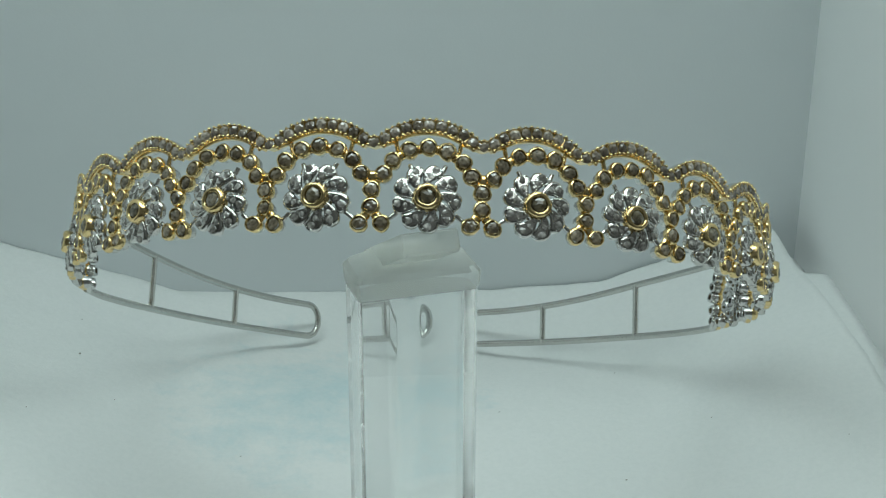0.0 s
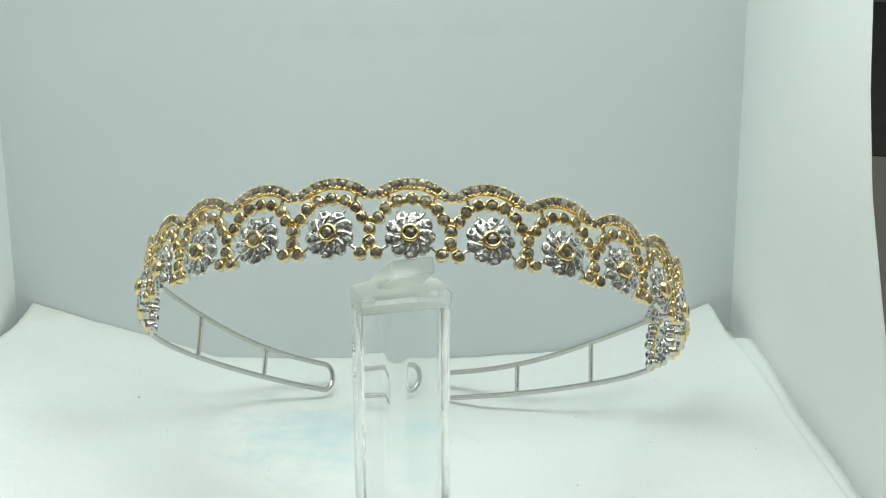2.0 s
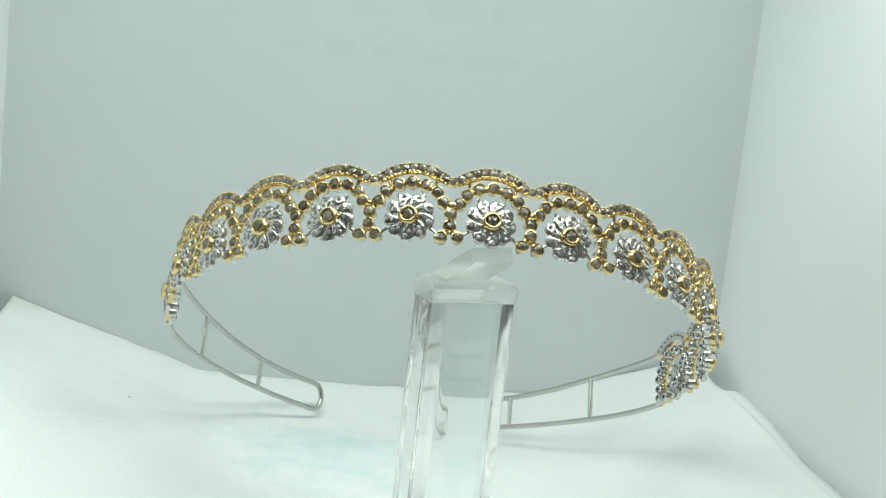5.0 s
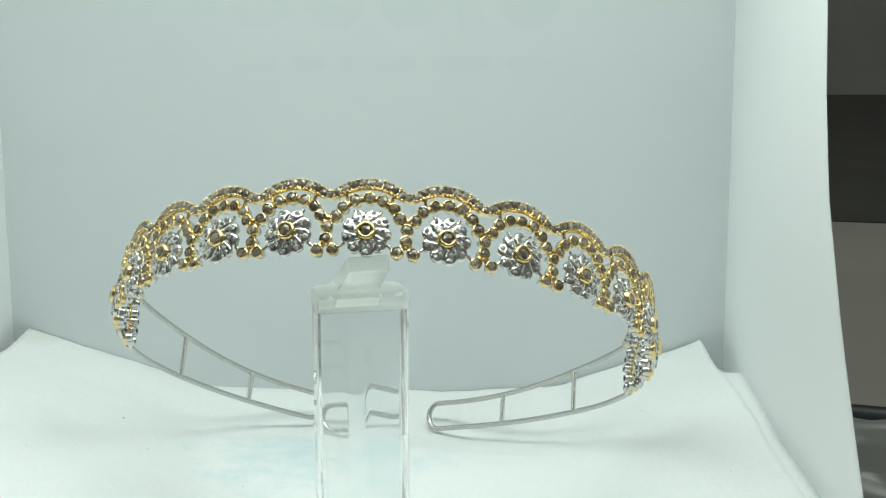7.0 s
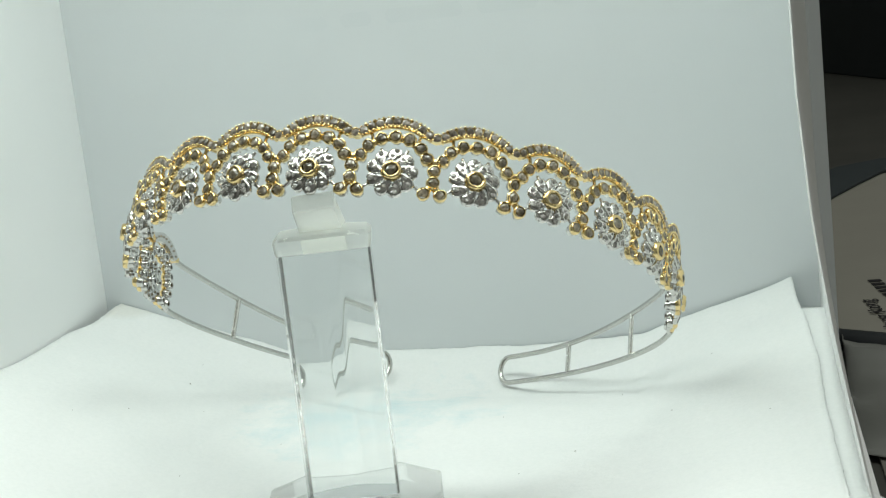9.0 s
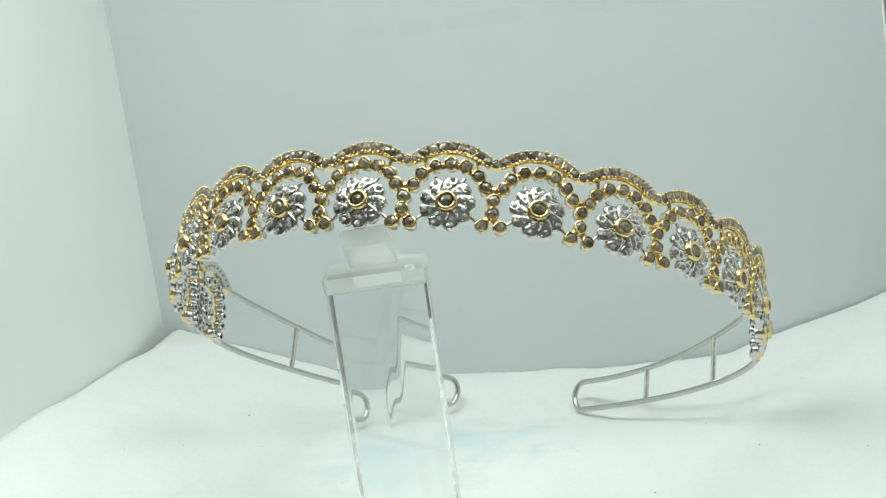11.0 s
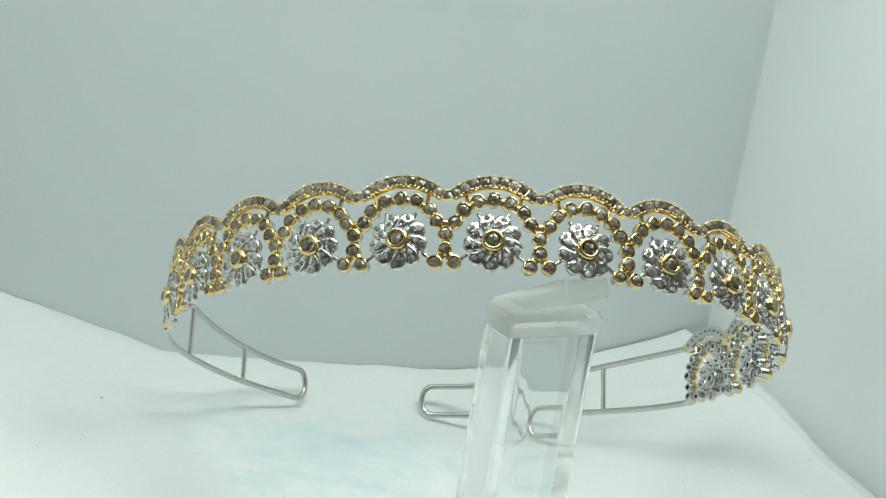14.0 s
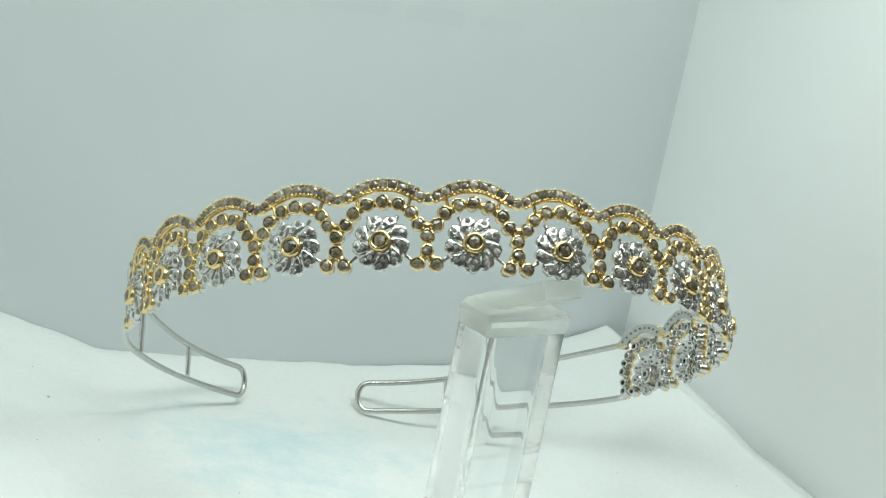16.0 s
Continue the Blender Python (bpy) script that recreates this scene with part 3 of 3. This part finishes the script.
def build_tiara():
    tiara = tagged(new("tiara"), "gold and silver tiara with flowers and champagne stones on a stand", "tiara")
    tiara.matrix_basis = TIARA
    bezels, petal, core, boss, rim = [bezel_mesh(k) for k in range(6)], petal_mesh(), flower_core_mesh(), boss_mesh(), arch_mesh()
    links, pillars, valley = link_meshes(), pillar_meshes(), valley_mesh()
    set_stones = [stone_mesh("stone", BROWN, 0.95, 0.30, 1.1, 6, k) for k in range(6)]
    rim_stones = [stone_mesh("stone", SMOKY, 0.88, 0.30, 0.8, 6, k) for k in range(6)]
    boss_stones = [stone_mesh("stone", DEEP, 1.16, 0.38, 1.0, 7, k) for k in range(4)]
    petal_stones = [stone_mesh("stone", GREY, 0.64, 0.17, 0.4, 6, k) for k in range(4)]
    rand = random.Random(5)

    def add_bezel(s, w):
        o = rand.uniform(-0.12, 0.12)
        ob = part("bezel", rand.choice(bezels), tiara, on_ring(s, w + rand.uniform(-0.08, 0.08), o) @ pose(0, 0, 0, rand.uniform(-7, 7), rand.uniform(-7, 7), rand.uniform(0, 360)) @ Matrix.Diagonal((rand.uniform(0.99, 1.11), rand.uniform(0.99, 1.11), 1, 1)))
        part("stone", rand.choice(set_stones), ob, pose(0, 0, 0.42 * MM, rand.uniform(-6, 6), rand.uniform(-6, 6), rand.uniform(0, 360)))

    for u in range(UNITS):
        s = (u - (UNITS - 1) / 2) * PITCH
        flower = part("flower", core, tiara, on_ring(s, 3.28, 0) @ pose(0, 0, 0, rand.uniform(-3, 3), rand.uniform(-3, 3), 0), "silver pinwheel flower")
        turn = rand.uniform(0, 36)
        for k in range(PETALS):
            m = pose(0, 0, 0, 0, 0, turn + k * 360 / PETALS)
            part("petal", petal, flower, m)
            for t, size in ((0.28, 0.50), (0.52, 0.80), (0.79, 1.05)):
                at = (petal_line(t)[0] + Vector((0, 0, 0.13))) * MM
                part("stone", rand.choice(petal_stones), flower, m @ Matrix.Translation(at) @ pose(0, 0, 0, rand.uniform(-16, 16), rand.uniform(-16, 16), rand.uniform(0, 360)) @ Matrix.Scale(size, 4))
        part("centre_bezel", boss, flower, pose(0, 0, 0), "raised gold centre setting")
        part("stone", rand.choice(boss_stones), flower, pose(0, 0, 1.74 * MM, rand.uniform(-5, 5), rand.uniform(-5, 5), rand.uniform(0, 360)))
        edge = part("scalloped_rim", rim, tiara, on_ring(s, 0, 0), "gold scalloped rim set with small stones")
        for i in range(STONES_IN_ARCH):
            a = -ARC_HALF + 2 * ARC_HALF * (i + 0.5) / STONES_IN_ARCH
            x, w = arch_spot(a, -0.06)
            part("stone", rand.choice(rim_stones), edge, Matrix.Translation(bent(x, w, -0.02)) @ pose(0, 0, 0, rand.uniform(-8, 8), math.degrees(x / R_RING) + rand.uniform(-8, 8), rand.uniform(0, 360)))
        for me in links:
            part("link", me, tiara, on_ring(s, 0, 0))
        for x, w in FRAME_BEZELS:
            add_bezel(s + x, w)
    for g in range(UNITS + 1):
        s = (g - UNITS / 2) * PITCH * (1 if 0 < g < UNITS else 0.994)
        joint = part("valley_setting", valley, tiara, on_ring(s, 11.55, 0))
        part("stone", rand.choice(rim_stones), joint, pose(0, 0, 0.02 * MM, rand.uniform(-8, 8), rand.uniform(-8, 8), rand.uniform(0, 360)))
    for g in range(1, UNITS):
        s = (g - UNITS / 2) * PITCH
        for me in pillars:
            part("pillar_link", me, tiara, on_ring(s, 0, 0))
        for x, w in PILLAR_BEZELS:
            add_bezel(s + x, w)
    for side in (-1, 1):
        s = side * (UNITS / 2 * PITCH - 1.0)
        for w in (4.9, 2.4, -0.1):
            add_bezel(s + (0 if w > 1 else -side * 0.2), w)
        add_bezel(s - side * 2.9, -0.3)
        # flat lugs that join rim and wire
        bm = bmesh.new()
        tube(bm, [spot(side * 109.5, -0.4, -0.9), spot(side * 111.2, -0.8, -0.6), spot(side * 113.2, -0.9, 0)], [Vector((0, 0, 1))] * 3, 0.8 * MM, 0.75 * MM, 8)
        part("lug", mesh_of("lug", bm, SILVER), tiara)
        bm = bmesh.new()
        tube(bm, [spot(side * 109.6, 11.9, -0.9), spot(side * 111.2, 11.9, -0.6), spot(side * 113.2, 11.9, 0)], [Vector((0, 0, 1))] * 3, 0.8 * MM, 0.75 * MM, 8)
        part("lug", mesh_of("lug", bm, SILVER), tiara)
        wire, top, low = band_wire(side)
        part("wire_loop", wire, tiara, None, "plain polished silver wire loop")
        for s in (138.4 - side * 0.8, 163.2 - side * 1.0):
            bm = bmesh.new()
            pts = [spot(side * s, low(s)), spot(side * s, top(s) / 2), spot(side * s, top(s))]
            out = ring_at(side * s)[1].cross(Vector((0, 0, 1)))
            tube(bm, pts, [out] * 3, 0.66 * MM, 0.58 * MM, 10)
            bead(bm, pts[0], 0.62 * MM, 0, 5, 8)
            bead(bm, pts[2], 0.62 * MM, 0, 5, 8)
            part("rung", mesh_of("rung", bm, BRUSHED), tiara)
    return tiara


build_tiara()


# ---- the bench beside the box ----
TRAY_X, TRAY_Y, TRAY_R = 0.198, 0.2795, 0.170


def build_round_tray():
    tray = tagged(new("round_tray"), "grey round card tray with a black rim and upside-down print", "tray")
    tray.matrix_basis = pose(TRAY_X, TRAY_Y, -0.0044)
    bm = bmesh.new()
    lathe(bm, [(0, 0), (TRAY_R - 0.0043, 0), (TRAY_R - 0.0036, 0.0276), (0, 0.0280)], 120)
    part("card", mesh_of("card", bm, CARD, angle=30), tray)
    bm = bmesh.new()
    lathe(bm, [(TRAY_R + d, z) for d, z in ((-0.0034, 0.0226), (-0.0018, 0.0224), (0, 0.0245), (-0.0006, 0.0268), (-0.0022, 0.0281), (-0.0040, 0.0282), (-0.0034, 0.0226))], 120)
    part("rim", mesh_of("rim", bm, DARK, angle=50), tray, None, "black rubber rim")
    # printed town name, read from the far side
    curve = bpy.data.curves.new("town", "FONT")
    curve.body, curve.size, curve.extrude, curve.offset = "Hong Kong", 0.0062, 0.00005, 0.00006
    temp = bpy.data.objects.new("town", curve)
    me = bpy.data.meshes.new_from_object(temp)
    bpy.data.objects.remove(temp)
    me.materials.append(INK)
    part("print", me, tray, pose(0.1224 - TRAY_X, 0.1365 - TRAY_Y, 0.0282, 0, 0, 97) @ Matrix.Diagonal((1.32, 1, 1, 1)), "black printed town name")
    # a line of plain bars for the number
    for k in range(12):
        bm = bmesh.new()
        prism(bm, [(0, 0), (0.0028, 0), (0.0031, 0.0040), (0.0003, 0.0040)], 0, 0.0001)
        f = k / 11
        part("print_bar", mesh_of("print_bar", bm, INK, smooth=False), tray, pose(0.1300 - 0.0068 * f - TRAY_X, 0.1450 + 0.0530 * f - TRAY_Y, 0.0280, 0, 0, 97))
    return tray


build_round_tray()


def build_mat():
    bm = bmesh.new()
    prism(bm, cut_rect(0.112, 0.52, -0.34, 0.26, 0.012), -0.0045, -0.0033)
    return tagged(new("desk_mat", mesh_of("desk_mat", bm, MAT, angle=30)), "plain grey-brown card mat lying on the dark bench", "mat")


build_mat()


def build_film():
    bm = bmesh.new()
    grid = []
    for j in range(31):
        row = []
        for i in range(41):
            a, r = radians(222 + 68 * i / 40), TRAY_R + 0.0008 + 0.022 * (30 - j) / 30
            x, y = TRAY_X + r * math.cos(a), TRAY_Y + r * math.sin(a)
            x = max(x, 0.1060 + 0.02 * max(0, 0.1 - y))
            edge = min(i * 4, 40 - i, j) / 8
            near = smoothstep(2, 27, j)
            h = 0.5 + noise.noise((x * 60, y * 150, 3)) + 0.6 * noise.noise((a * 40, r * 420, 8))
            row.append(bm.verts.new((x, y, -0.0026 + (0.0232 * near + 0.0050 * max(0.05, h) * (1 - 0.6 * near)) * min(1, edge + 0.1))))
        grid.append(row)
    for a, b in zip(grid, grid[1:]):
        for k in range(40):
            bm.faces.new((a[k], a[k + 1], b[k + 1], b[k]))
    ob = tagged(new("plastic_bag", mesh_of("plastic_bag", bm, BAG, angle=70)), "crumpled grey plastic bag lying beside the round tray", "bag")
    solid = ob.modifiers.new("thickness", "SOLIDIFY")
    solid.thickness = 0.0002
    return ob


build_film()


def build_strip():
    """A dark strip of paper whose curved edge laps over the far side of the tray."""
    inner = [(0.112, 0.340), (0.122, 0.366), (0.133, 0.392), (0.146, 0.420), (0.160, 0.438), (0.178, 0.449)]
    outer = [(0.100, 0.352), (0.104, 0.385), (0.113, 0.418), (0.128, 0.446), (0.150, 0.463), (0.178, 0.466)]
    bm = bmesh.new()
    prism(bm, inner + outer[::-1], 0.0238, 0.0246)
    ob = tagged(new("paper_strip", mesh_of("paper_strip", bm, TEAL, angle=30)), "dark blue-grey strip of paper lapping over the grey tray", "paper")
    return ob


build_strip()


def build_black_panel():
    bm = bmesh.new()
    prism(bm, [(-0.25, 0.0), (0.2317, 0.0), (-0.089, 0.25), (-0.25, 0.25)], -0.006, 0.0)
    bmesh.ops.rotate(bm, cent=(0, 0, 0), matrix=Matrix.Rotation(radians(90), 3, "X"), verts=bm.verts[:])
    bmesh.ops.bevel(bm, geom=bm.edges[:], offset=0.0015, segments=2, affect="EDGES")
    ob = tagged(new("black_panel", mesh_of("black_panel", bm, TEAL)), "flat blue-black panel with a slanted end standing on the bench", "panel")
    ob.matrix_basis = pose(0.212, 1.2589, -0.0046, 0, 0, -71.5)
    return ob


build_black_panel()


# ---- faint print on the back panel, and dust ----
def back_print():
    sign = tagged(new("back_panel_print"), "faint pale unreadable printing showing on the back panel", "print")
    sign.matrix_basis = pose(0, 0.12639, 0)

    def bar(x0, x1, z0, z1):
        bm = bmesh.new()
        r = min(x1 - x0, z1 - z0) * 0.3
        flat = cut_rect(x0, x1, z0, z1, r)
        low = [bm.verts.new((x, 0, z)) for x, z in flat]
        top = [bm.verts.new((x, -0.00003, z)) for x, z in flat]
        bm.faces.new(top)
        for k in range(8):
            bm.faces.new((low[k], low[(k + 1) % 8], top[(k + 1) % 8], top[k]))
        part("print_bar", mesh_of("print_bar", bm, PALE, smooth=False), sign)

    x = PRINT_X
    for wide in (0.017, 0.007, 0.017, 0.017, 0.017):
        bar(x - wide, x, PRINT_Z, PRINT_Z + 0.022)
        x -= wide + 0.0045
    x = PRINT_X - 0.002
    for wide in (0.013, 0.017, 0.022, 0.009, 0.012):
        bar(x - wide, x, PRINT_Z - 0.0115, PRINT_Z - 0.0075)
        x -= wide + 0.004


PRINT_X, PRINT_Z = 0.050, 0.134
back_print()


def dust(x, y, r):
    bm = bmesh.new()
    bead(bm, Vector((0, 0, 0)), r, 0, 4, 6)
    bmesh.ops.scale(bm, vec=(1.6, 0.8, 0.5), verts=bm.verts[:])
    ob = tagged(new("dust_speck", mesh_of("dust_speck", bm, SPECK)), "tiny dark speck of dust on the white cloth", "dust", group="dust on the cloth")
    ob.matrix_basis = pose(x, y, cloth_height(x, y) + r * 0.25, 0, 0, 700 * x)


for x, y, r in ((-0.0692, 0.0892, 0.00045), (-0.075, 0.062, 0.00025), (0.041, 0.040, 0.0003), (0.062, 0.058, 0.00025), (-0.052, 0.036, 0.0003), (0.020, 0.070, 0.0002), (-0.033, 0.055, 0.0002),
                (-0.071, 0.104, 0.0002), (-0.060, 0.074, 0.00022), (0.048, 0.088, 0.0002), (0.071, 0.094, 0.00025), (0.084, 0.041, 0.00022), (0.030, 0.028, 0.0002), (-0.084, 0.050, 0.00022)):
    dust(x, y, r * 0.6)
